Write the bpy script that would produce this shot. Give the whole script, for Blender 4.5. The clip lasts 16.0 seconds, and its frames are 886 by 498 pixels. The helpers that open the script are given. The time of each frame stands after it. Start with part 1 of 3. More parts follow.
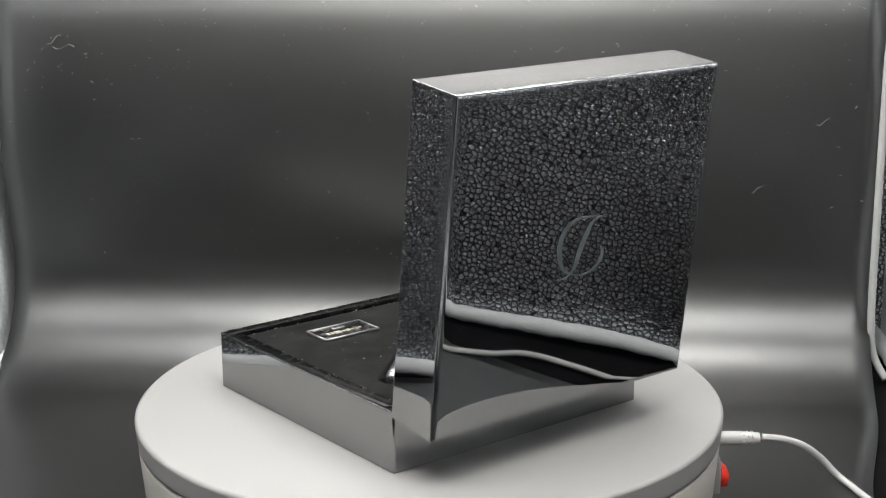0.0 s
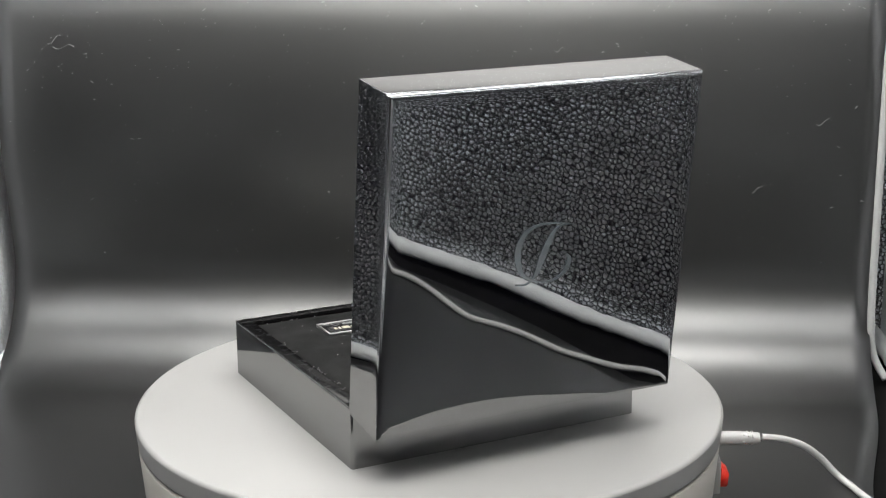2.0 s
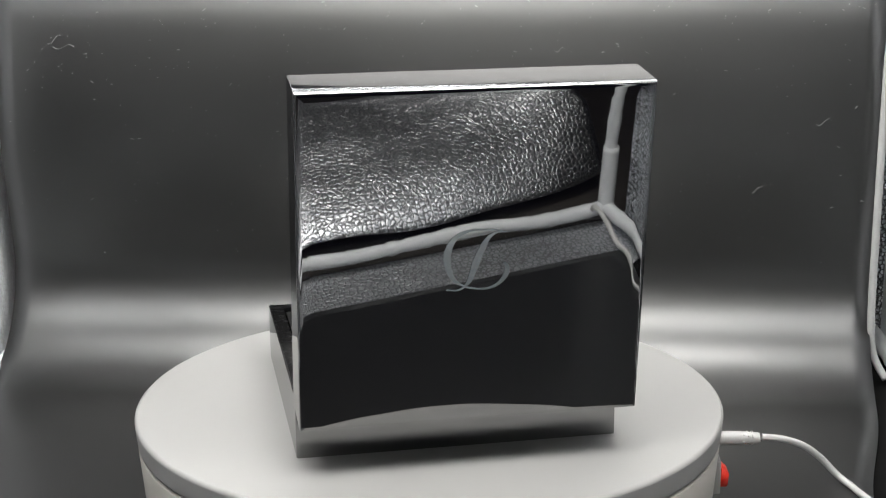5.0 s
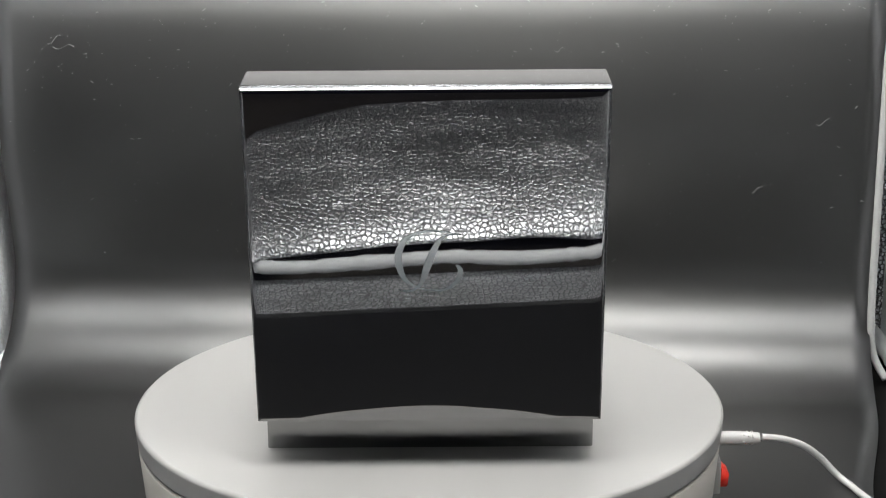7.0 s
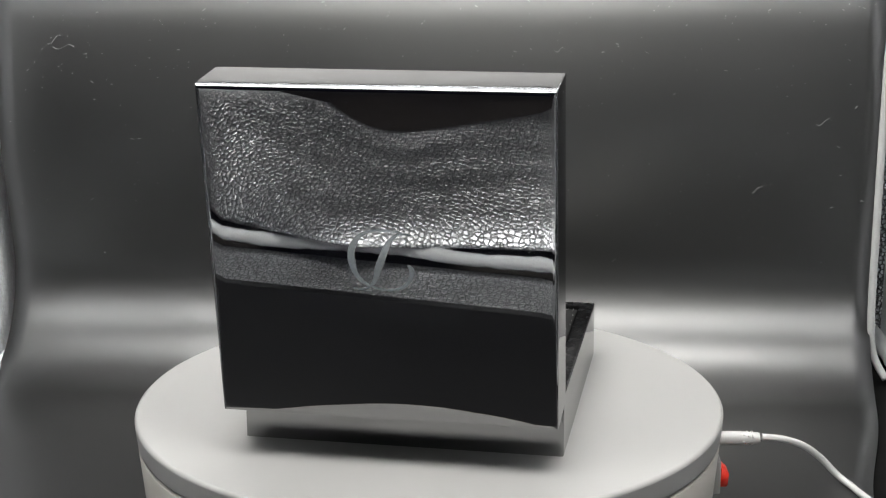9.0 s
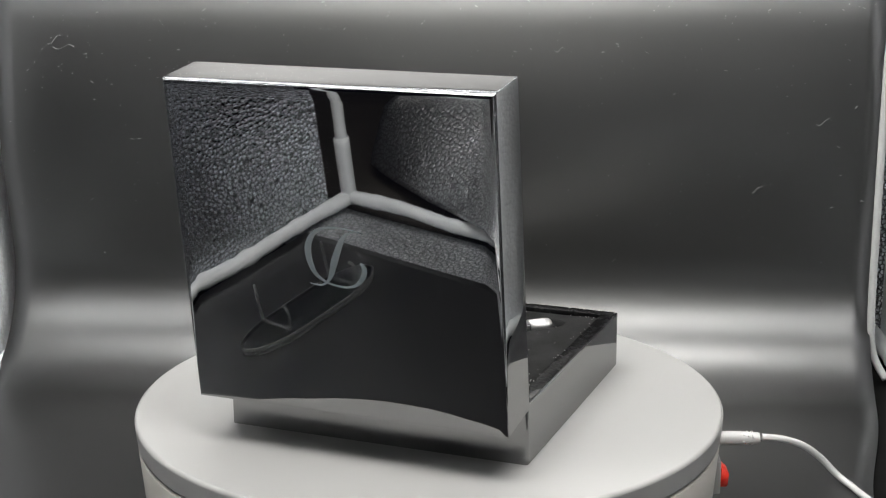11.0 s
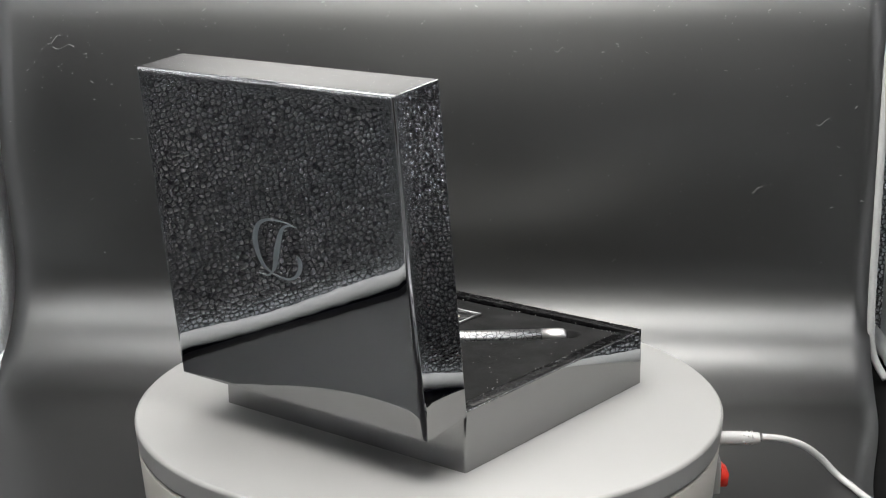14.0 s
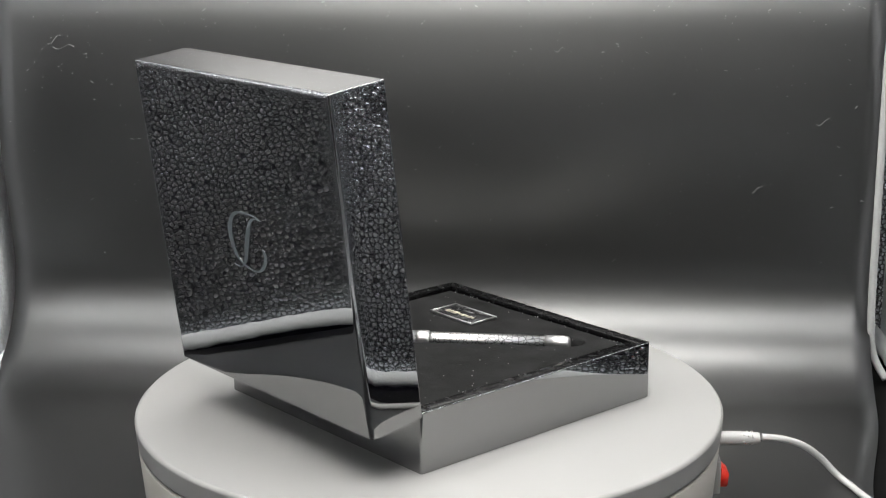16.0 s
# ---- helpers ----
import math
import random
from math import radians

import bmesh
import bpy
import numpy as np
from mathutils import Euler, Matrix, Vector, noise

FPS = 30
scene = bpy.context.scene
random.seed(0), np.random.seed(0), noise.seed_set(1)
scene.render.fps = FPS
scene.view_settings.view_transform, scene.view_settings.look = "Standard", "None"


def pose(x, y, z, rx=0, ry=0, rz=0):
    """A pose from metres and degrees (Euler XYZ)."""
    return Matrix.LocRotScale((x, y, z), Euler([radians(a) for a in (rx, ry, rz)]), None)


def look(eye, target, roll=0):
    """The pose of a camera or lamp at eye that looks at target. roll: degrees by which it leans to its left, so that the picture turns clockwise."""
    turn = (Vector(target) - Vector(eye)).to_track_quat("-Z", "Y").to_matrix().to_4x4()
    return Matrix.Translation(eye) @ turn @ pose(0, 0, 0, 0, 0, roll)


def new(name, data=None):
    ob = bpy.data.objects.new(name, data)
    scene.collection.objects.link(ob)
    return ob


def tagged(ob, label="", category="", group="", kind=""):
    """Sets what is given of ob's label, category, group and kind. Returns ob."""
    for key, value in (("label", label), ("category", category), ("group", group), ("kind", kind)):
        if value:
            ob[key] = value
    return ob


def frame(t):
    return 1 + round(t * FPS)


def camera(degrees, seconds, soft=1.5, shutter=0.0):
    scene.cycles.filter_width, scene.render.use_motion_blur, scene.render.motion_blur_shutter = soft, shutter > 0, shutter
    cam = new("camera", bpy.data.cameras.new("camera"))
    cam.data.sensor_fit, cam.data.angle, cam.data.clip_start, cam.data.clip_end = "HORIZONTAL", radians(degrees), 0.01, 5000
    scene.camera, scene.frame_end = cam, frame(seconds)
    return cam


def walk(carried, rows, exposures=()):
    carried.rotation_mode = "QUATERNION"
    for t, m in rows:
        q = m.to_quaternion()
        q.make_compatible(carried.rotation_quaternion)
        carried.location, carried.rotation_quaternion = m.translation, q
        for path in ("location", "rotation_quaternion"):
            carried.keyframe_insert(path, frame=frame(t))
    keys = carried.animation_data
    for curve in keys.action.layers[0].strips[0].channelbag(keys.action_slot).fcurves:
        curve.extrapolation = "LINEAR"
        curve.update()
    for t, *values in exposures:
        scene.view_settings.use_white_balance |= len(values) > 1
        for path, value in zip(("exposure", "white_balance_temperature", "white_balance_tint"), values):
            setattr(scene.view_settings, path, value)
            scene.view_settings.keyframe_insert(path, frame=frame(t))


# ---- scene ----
U = 0.16            # width of the presentation box in metres
FLOOR = -0.375 * U  # the tent's floor; z = 0 is the top of the turning platter
LEAN = -5.0         # the tent stands turned a little against the camera's line

cam = camera(33.25, 16.0, soft=1.15)
eye = Vector((0.0, -4.7378, 1.7311)) * U
yaw, pitch = radians(0.518), radians(14.438)
ahead = Vector((math.sin(yaw) * math.cos(pitch), math.cos(yaw) * math.cos(pitch), -math.sin(pitch)))
shot = look(eye, eye + ahead, -0.41)
walk(cam, [(0, shot), (16, shot)], exposures=[(0, 0.12), (16, 0.12)])

# ---- world and light ----
world = bpy.data.worlds.new("room_dark")
scene.world = world
world.use_nodes = True
world.node_tree.nodes["Background"].inputs[0].default_value = (0.75, 0.85, 1.0, 1)
world.node_tree.nodes["Background"].inputs[1].default_value = 0.005


# ---- materials ----
def material(name, colour, rough=0.5, metal=0.0, **more):
    m = bpy.data.materials.new(name)
    m.use_nodes = True
    b = m.node_tree.nodes["Principled BSDF"]
    b.inputs["Base Color"].default_value = (*colour, 1)
    b.inputs["Roughness"].default_value = rough
    b.inputs["Metallic"].default_value = metal
    for k, v in more.items():
        b.inputs[k.replace("_", " ")].default_value = v
    return m


def node(m, kind, **props):
    n = m.node_tree.nodes.new(kind)
    for k, v in props.items():
        if k == "operation":
            n.operation = v
        elif k == "feature":
            n.feature = v
        elif k == "distance":
            n.distance = v
        else:
            n.inputs[k.replace("_", " ")].default_value = v
    return n


def wire(m, a, out, b, inp):
    m.node_tree.links.new(a.outputs[out], b.inputs[inp])


def ramp(m, source, out, stops):
    r = m.node_tree.nodes.new("ShaderNodeValToRGB")
    e = r.color_ramp.elements
    while len(e) < len(stops):
        e.new(0.5)
    for el, (p, c) in zip(e, stops):
        el.position, el.color = p, (*c, 1) if len(c) == 3 else c
    wire(m, source, out, r, 0)
    return r


def grey(v):
    return (v, v, v)


def varied(name, c0, c1, scale, rough=(0.4, 0.6), metal=0.0, bump=0.0, bump_scale=400.0, detail=4.0, bump_distance=0.0005, **more):
    m = material(name, c0, rough[0], metal, **more)
    b = m.node_tree.nodes["Principled BSDF"]
    tc = node(m, "ShaderNodeTexCoord")
    n = node(m, "ShaderNodeTexNoise", Scale=scale, Detail=detail, Roughness=0.6)
    wire(m, tc, "Object", n, "Vector")
    wire(m, ramp(m, n, "Fac", [(0.3, c0), (0.7, c1)]), "Color", b, "Base Color")
    wire(m, ramp(m, n, "Fac", [(0.3, grey(rough[0])), (0.7, grey(rough[1]))]), "Color", b, "Roughness")
    if bump:
        k = node(m, "ShaderNodeTexNoise", Scale=bump_scale, Detail=3.0)
        wire(m, tc, "Object", k, "Vector")
        u = node(m, "ShaderNodeBump", Strength=bump, Distance=bump_distance)
        wire(m, k, "Fac", u, "Height")
        wire(m, u, "Normal", b, "Normal")
    return m


def lacquer_material():
    """Black mirror lacquer with the slightest wave and a few dust grains."""
    m = material("black_lacquer", (0.002, 0.002, 0.0035), 0.02)
    b = m.node_tree.nodes["Principled BSDF"]
    b.inputs["IOR"].default_value = 3.2
    tc = node(m, "ShaderNodeTexCoord")
    wave = node(m, "ShaderNodeTexNoise", Scale=14.0, Detail=1.0)
    wire(m, tc, "Object", wave, "Vector")
    u = node(m, "ShaderNodeBump", Strength=0.25, Distance=0.0002)
    wire(m, wave, "Fac", u, "Height")
    wire(m, u, "Normal", b, "Normal")
    dust = node(m, "ShaderNodeTexNoise", Scale=900.0, Detail=2.0)
    wire(m, tc, "Object", dust, "Vector")
    wire(m, ramp(m, dust, "Fac", [(0.70, grey(0.018)), (0.86, grey(0.10))]), "Color", b, "Roughness")
    return m


def foil_material(name="pebbled_foil", scale=290.0, strength=1.0, rough=0.19, groove_shade=0.09, groove_rough=0.3, height=0.00056, flat=False):
    """Embossed silver foil: rounded or flat-topped pebbles parted by grooves, whose shade is painted in."""
    m = material(name, (0.72, 0.73, 0.74), rough, 1.0)
    b = m.node_tree.nodes["Principled BSDF"]
    tc = node(m, "ShaderNodeTexCoord")
    shift = node(m, "ShaderNodeTexNoise", Scale=scale * 0.5, Detail=1.0)
    wire(m, tc, "Object", shift, "Vector")
    mix = node(m, "ShaderNodeMixRGB", Fac=0.0012)
    wire(m, tc, "Object", mix, "Color1")
    wire(m, shift, "Color", mix, "Color2")
    v = node(m, "ShaderNodeTexVoronoi", feature="DISTANCE_TO_EDGE", Scale=scale, Randomness=0.8)
    wire(m, mix, "Color", v, "Vector")
    if flat:
        dome = ramp(m, v, "Distance", [(0.0, grey(0.0)), (0.04, grey(0.2)), (0.10, grey(0.62)), (0.19, grey(0.9)), (0.36, grey(1.0))])
    else:
        core = node(m, "ShaderNodeTexVoronoi", feature="F1", Scale=scale, Randomness=0.8)
        wire(m, mix, "Color", core, "Vector")
        dome = ramp(m, core, "Distance", [(0.0, grey(1.0)), (0.2, grey(0.96)), (0.38, grey(0.78)), (0.55, grey(0.42)), (0.75, grey(0.0))])
    u = node(m, "ShaderNodeBump", Strength=strength, Distance=height)
    wire(m, dome, "Color", u, "Height")
    slow = node(m, "ShaderNodeTexNoise", Scale=9.0, Detail=0.0)
    wire(m, tc, "Object", slow, "Vector")
    u2 = node(m, "ShaderNodeBump", Strength=0.7, Distance=0.02)
    wire(m, slow, "Fac", u2, "Height")
    wire(m, u2, "Normal", u, "Normal")
    wire(m, u, "Normal", b, "Normal")
    # shade between the pebbles, put into the base colour along cell edges
    wire(m, ramp(m, v, "Distance", [(0.03, (groove_shade, 1.02 * groove_shade, 1.06 * groove_shade)), (0.20, (0.74, 0.76, 0.795))]), "Color", b, "Base Color")
    wire(m, ramp(m, v, "Distance", [(0.04, grey(groove_rough)), (0.15, grey(rough))]), "Color", b, "Roughness")
    return m


def sheet_material():
    """Black matt plastic backdrop with a soft sheen, faint brushing and dust."""
    m = material("black_backdrop_sheet", (0.02, 0.02, 0.021), 0.27)
    b = m.node_tree.nodes["Principled BSDF"]
    b.inputs["IOR"].default_value = 2.12
    tc = node(m, "ShaderNodeTexCoord")
    n = node(m, "ShaderNodeTexNoise", Scale=5.0, Detail=5.0)
    wire(m, tc, "Object", n, "Vector")
    wire(m, ramp(m, n, "Fac", [(0.3, grey(0.325)), (0.7, grey(0.375))]), "Color", b, "Roughness")
    fine = node(m, "ShaderNodeTexNoise", Scale=2600.0, Detail=1.0)
    wire(m, tc, "Object", fine, "Vector")
    wire(m, ramp(m, fine, "Fac", [(0.66, (0.0025, 0.0025, 0.0028)), (0.85, (0.02, 0.02, 0.02))]), "Color", b, "Base Color")
    u = node(m, "ShaderNodeBump", Strength=0.06, Distance=0.0004)
    wire(m, fine, "Fac", u, "Height")
    slow = node(m, "ShaderNodeTexNoise", Scale=5.0, Detail=0.0)
    wire(m, tc, "Object", slow, "Vector")
    u2 = node(m, "ShaderNodeBump", Strength=0.5, Distance=0.011)
    wire(m, slow, "Fac", u2, "Height")
    wire(m, u2, "Normal", u, "Normal")
    wire(m, u, "Normal", b, "Normal")
    return m


def velvet_material():
    """Black crushed velvet: brushed patches that take the light differently."""
    m = varied("black_velvet", (0.0004, 0.0004, 0.0005), (0.018, 0.018, 0.0184), 70.0, (0.8, 0.95), bump=0.6, bump_scale=1600.0, detail=6.0)
    m.node_tree.nodes["Principled BSDF"].inputs["Specular IOR Level"].default_value = 0.15
    return m


def scales_material():
    """Silver barrel cut with a net of dark scale outlines."""
    m = material("scaled_silver", (0.7, 0.7, 0.7), 0.34, 1.0)
    b = m.node_tree.nodes["Principled BSDF"]
    tc = node(m, "ShaderNodeTexCoord")
    v = node(m, "ShaderNodeTexVoronoi", feature="DISTANCE_TO_EDGE", Scale=330.0, Randomness=0.7)
    wire(m, tc, "Object", v, "Vector")
    wire(m, ramp(m, v, "Distance", [(0.015, grey(0.10)), (0.08, grey(0.5))]), "Color", b, "Base Color")
    u = node(m, "ShaderNodeBump", Strength=0.7, Distance=0.0004)
    wire(m, v, "Distance", u, "Height")
    wire(m, u, "Normal", b, "Normal")
    return m


def glow(name, colour, strength):
    m = material(name, colour, 0.5)
    b = m.node_tree.nodes["Principled BSDF"]
    b.inputs["Emission Color"].default_value = (*colour, 1)
    b.inputs["Emission Strength"].default_value = strength
    return m


LACQUER = lacquer_material()
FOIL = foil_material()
# wall foil made paler and matt: the rear walls' brightness is in the material
LIT_FOIL = foil_material("lit_pebbled_foil", 270.0, 0.8, 0.5, 0.7, 0.6, 0.0004)
LIT_FOIL.node_tree.nodes["Principled BSDF"].inputs["Metallic"].default_value = 0.15
# same silver foil on flap and front strip, with fainter painted groove shade
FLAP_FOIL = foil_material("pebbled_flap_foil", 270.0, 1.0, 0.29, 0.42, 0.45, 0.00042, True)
SHEET = sheet_material()
VELVET = velvet_material()
SCALES = scales_material()
SILVER = varied("polished_silver", grey(0.46), grey(0.54), 60.0, (0.36, 0.44), 1.0)
EMBLEM = varied("etched_grey", (0.095, 0.112, 0.122), (0.115, 0.132, 0.142), 500.0, (0.10, 0.16), IOR=2.3)
GOLD = varied("pale_gold_print", (0.42, 0.39, 0.30), (0.5, 0.47, 0.38), 300.0, (0.4, 0.5), 0.3)
RIM = varied("black_satin_rim", (0.003, 0.003, 0.0033), (0.005, 0.005, 0.0054), 200.0, (0.22, 0.3), Specular_IOR_Level=0.12)
PLAQUE = varied("black_plaque", (0.006, 0.006, 0.007), (0.012, 0.012, 0.013), 200.0, (0.2, 0.3))
WHITE = varied("white_plastic_platter", (0.286, 0.284, 0.279), (0.302, 0.300, 0.295), 18.0, (0.42, 0.5), bump=0.05, bump_scale=900.0)
CREAM = varied("cream_plastic", (0.40, 0.385, 0.35), (0.44, 0.425, 0.39), 25.0, (0.35, 0.45), bump=0.05, bump_scale=900.0)
CABLE = varied("white_cable_jacket", (0.46, 0.46, 0.455), (0.52, 0.52, 0.515), 40.0, (0.38, 0.5))
RED = varied("red_switch_plastic", (0.9, 0.03, 0.012), (0.95, 0.04, 0.016), 120.0, (0.3, 0.38))
DARK = varied("dark_seam", (0.02, 0.02, 0.02), (0.03, 0.03, 0.03), 90.0, (0.6, 0.7))
PIPING = varied("white_fabric_binding", (0.60, 0.625, 0.64), (0.68, 0.70, 0.715), 35.0, (0.75, 0.85), bump=0.4, bump_scale=700.0)
BINDING = varied("pale_grey_binding", (0.34, 0.345, 0.34), (0.40, 0.405, 0.40), 45.0, (0.7, 0.8), bump=0.3, bump_scale=700.0)
FELT = varied("black_felt", (0.004, 0.004, 0.004), (0.008, 0.008, 0.008), 60.0, (0.9, 1.0))
DULL = varied("dull_silver", grey(0.28), grey(0.34), 200.0, (0.45, 0.55), 1.0)
FELT.node_tree.nodes["Principled BSDF"].inputs["Specular IOR Level"].default_value = 0.05
TABLE = varied("dark_table", (0.02, 0.018, 0.016), (0.035, 0.03, 0.026), 12.0, (0.5, 0.7))
LINT = varied("pale_lint", grey(0.22), grey(0.36), 80.0, (0.8, 0.9))
LED = glow("led_diffuser", (1.0, 0.985, 0.945), 17.5)
ALUMINIUM = varied("brushed_aluminium", grey(0.6), grey(0.7), 120.0, (0.3, 0.4), 1.0)
FROST = material("frosted_acrylic", (0.6, 0.62, 0.62), 0.22, 0.0, IOR=1.49, Transmission_Weight=0.9)
ACRYLIC = material("clear_acrylic", (0.95, 0.97, 0.97), 0.02, 0.0, IOR=1.49, Transmission_Weight=1.0)


# ---- building helpers ----
def part(name, bm, mat, parent=None, label="", smooth=True, m=None):
    me = bpy.data.meshes.new(name)
    bmesh.ops.recalc_face_normals(bm, faces=bm.faces[:])
    bm.to_mesh(me)
    bm.free()
    me.materials.append(mat)
    if smooth:
        for f in me.polygons:
            f.use_smooth = True
    ob = new(name, me)
    if parent:
        ob.parent = parent
    if m is not None:
        ob.matrix_basis = m
    if label:
        ob["label"] = label
    return ob


def weighted(ob):
    w = ob.modifiers.new("normals", "WEIGHTED_NORMAL")
    w.weight, w.keep_sharp = 80, True
    return ob


def holder(name, m, label, category, **tags):
    ob = new(name)
    ob.empty_display_size = 0.01
    ob.matrix_basis = m
    return tagged(ob, label, category, **tags)


def block(x0, x1, y0, y1, z0, z1, bevel=0.0, segments=3, profile=0.5, bm=None):
    bm2 = bmesh.new()
    bmesh.ops.create_cube(bm2, size=1)
    bmesh.ops.transform(bm2, verts=bm2.verts[:], matrix=Matrix.LocRotScale(
        ((x0 + x1) / 2, (y0 + y1) / 2, (z0 + z1) / 2), None, (x1 - x0, y1 - y0, z1 - z0)))
    if bevel:
        bmesh.ops.bevel(bm2, geom=bm2.edges[:], offset=bevel, segments=segments, profile=profile, affect="EDGES", clamp_overlap=True)
    if bm is None:
        return bm2
    me = bpy.data.meshes.new("join")
    bm2.to_mesh(me)
    bm2.free()
    bm.from_mesh(me)
    bpy.data.meshes.remove(me)
    return bm


def corner(c, n, k, power):
    """Points of a rounded corner of size c, from (c, 0) to (0, c), swelling towards the arris."""
    out = []
    for i in range(k + 1):
        t = math.pi / 2 * i / k
        out.append((c * (1 - math.sin(t) ** (2 / power)), c * (1 - math.cos(t) ** (2 / power))))
    return out


def tray(x0, x1, y0, y1, height, face_c, side_c, wall, depth, power=8.0):
    """A hollow lacquered half of the box with its closed face at z = 0 and its rim at z = height."""
    bm = bmesh.new()

    def loop(inset, z, c):
        c = max(c - inset, 0.0003)
        a, b, d, e = x0 + inset, x1 - inset, y0 + inset, y1 - inset
        q = corner(c, 0, 8, power)
        pts = [(a + u, d + w) for u, w in q] + [(a + w, e - u) for u, w in q] + [(b - u, e - w) for u, w in q] + [(b - w, d + u) for u, w in q]
        return [bm.verts.new((x, y, z)) for x, y in pts]

    rows = [loop(u, w, side_c) for u, w in corner(face_c, 0, 9, power)]
    e = 0.004 * U
    rows += [loop(0, height - e, side_c), loop(0.15 * e, height - 0.4 * e, side_c), loop(0.4 * e, height - 0.15 * e, side_c), loop(e, height, side_c)]
    rows += [loop(wall - 0.3 * e, height, side_c), loop(wall, height - 0.3 * e, side_c), loop(wall, height - depth, side_c)]
    for a, b in zip(rows, rows[1:]):
        for k in range(len(a)):
            bm.faces.new((a[k], a[(k + 1) % len(a)], b[(k + 1) % len(b)], b[k]))
    bm.faces.new(rows[0])
    bm.faces.new(rows[-1])
    return bm


def lathe(profile, n=96, bm=None):
    """Turn (radius, z) pairs about z."""
    bm = bm or bmesh.new()
    rings = []
    for r, z in profile:
        if r < 1e-9:
            rings.append([bm.verts.new((0, 0, z))])
        else:
            rings.append([bm.verts.new((r * math.cos(2 * math.pi * i / n), r * math.sin(2 * math.pi * i / n), z)) for i in range(n)])
    for a, b in zip(rings, rings[1:]):
        for i in range(n):
            j = (i + 1) % n
            f = [a[i % len(a)], a[j % len(a)], b[j % len(b)], b[i % len(b)]]
            f = list(dict.fromkeys(f))
            if len(f) > 2:
                bm.faces.new(f)
    return bm


def sweep(points, radius, n=14, steps=10, bm=None):
    """A round tube along a smooth line through points; radius may be a function of 0..1."""
    pts = [Vector(p) for p in points]
    line = []
    for i in range(len(pts) - 1):
        p0, p1, p2, p3 = pts[max(i - 1, 0)], pts[i], pts[i + 1], pts[min(i + 2, len(pts) - 1)]
        for k in range(steps):
            t = k / steps
            line.append(0.5 * (2 * p1 + (p2 - p0) * t + (2 * p0 - 5 * p1 + 4 * p2 - p3) * t * t + (3 * p1 - p0 - 3 * p2 + p3) * t ** 3))
    line.append(pts[-1])
    bm = bm or bmesh.new()
    rings, up = [], Vector((0.02, 0.05, 1)).normalized()
    for i, p in enumerate(line):
        d = (line[min(i + 1, len(line) - 1)] - line[max(i - 1, 0)]).normalized()
        if abs(d.dot(up)) > 0.97:
            up = Vector((1, 0.03, 0))
        s = d.cross(up).normalized()
        up = s.cross(d).normalized()
        r = radius(i / (len(line) - 1)) if callable(radius) else radius
        rings.append([bm.verts.new(p + (s * math.cos(2 * math.pi * k / n) + up * math.sin(2 * math.pi * k / n)) * r) for k in range(n)])
    for a, b in zip(rings, rings[1:]):
        for k in range(n):
            bm.faces.new((a[k], a[(k + 1) % n], b[(k + 1) % n], b[k]))
    bm.faces.new(rings[0])
    bm.faces.new(rings[-1])
    return bm


def ribbon(points, widths, thick, bm=None):
    """A flat stroke in the x, z plane, of changing width, standing proud towards -y."""
    bm = bm or bmesh.new()
    rows = []
    for i, (x, z) in enumerate(points):
        a, b = points[max(i - 1, 0)], points[min(i + 1, len(points) - 1)]
        d = Vector((b[0] - a[0], b[1] - a[1])).normalized()
        nx, nz = -d.y * widths[i] / 2, d.x * widths[i] / 2
        rows.append([bm.verts.new((x + s * nx, y, z + s * nz)) for s, y in ((1, 0), (1, -thick), (-1, -thick), (-1, 0))])
    for a, b in zip(rows, rows[1:]):
        for k in range(4):
            bm.faces.new((a[k], a[(k + 1) % 4], b[(k + 1) % 4], b[k]))
    bm.faces.new(rows[0])
    bm.faces.new(rows[-1])
    return bm


def stroke(points, widths, steps=5):
    """A smooth line through points given in box widths, with the width at each of its steps."""
    line, wide = [], []
    for i in range(len(points) - 1):
        p = [Vector(points[min(max(i + j, 0), len(points) - 1)]) for j in (-1, 0, 1, 2)]
        for k in range(steps + (i == len(points) - 2)):
            t = k / steps
            q = 0.5 * (2 * p[1] + (p[2] - p[0]) * t + (2 * p[0] - 5 * p[1] + 4 * p[2] - p[3]) * t * t + (3 * p[1] - p[0] - 3 * p[2] + p[3]) * t ** 3)
            line.append((q.x * U, q.y * U))
            wide.append((widths[i] * (1 - t) + widths[i + 1] * t) * U)
    return line, wide


def surface(nx, ny, place, thick, bm=None):
    """A sheet of nx by ny cells given by place(u, v), with a thickness."""
    bm = bm or bmesh.new()
    g = [[bm.verts.new(place(i / nx, j / ny)) for i in range(nx + 1)] for j in range(ny + 1)]
    for j in range(ny):
        for i in range(nx):
            bm.faces.new((g[j][i], g[j][i + 1], g[j + 1][i + 1], g[j + 1][i]))
    bm.normal_update()
    bmesh.ops.solidify(bm, geom=bm.faces[:], thickness=thick)
    return bm


# ---- the light tent ----
TURN = Matrix.Rotation(radians(LEAN), 4, "Z")
X0, X1, Y0, Y1, TOP = -2.02 * U, 1.90 * U, -2.51 * U, 1.90 * U, 3.35 * U
YB = 1.44 * U       # where the black sheet hangs, before the back wall
MIDX = (X0 + X1) / 2


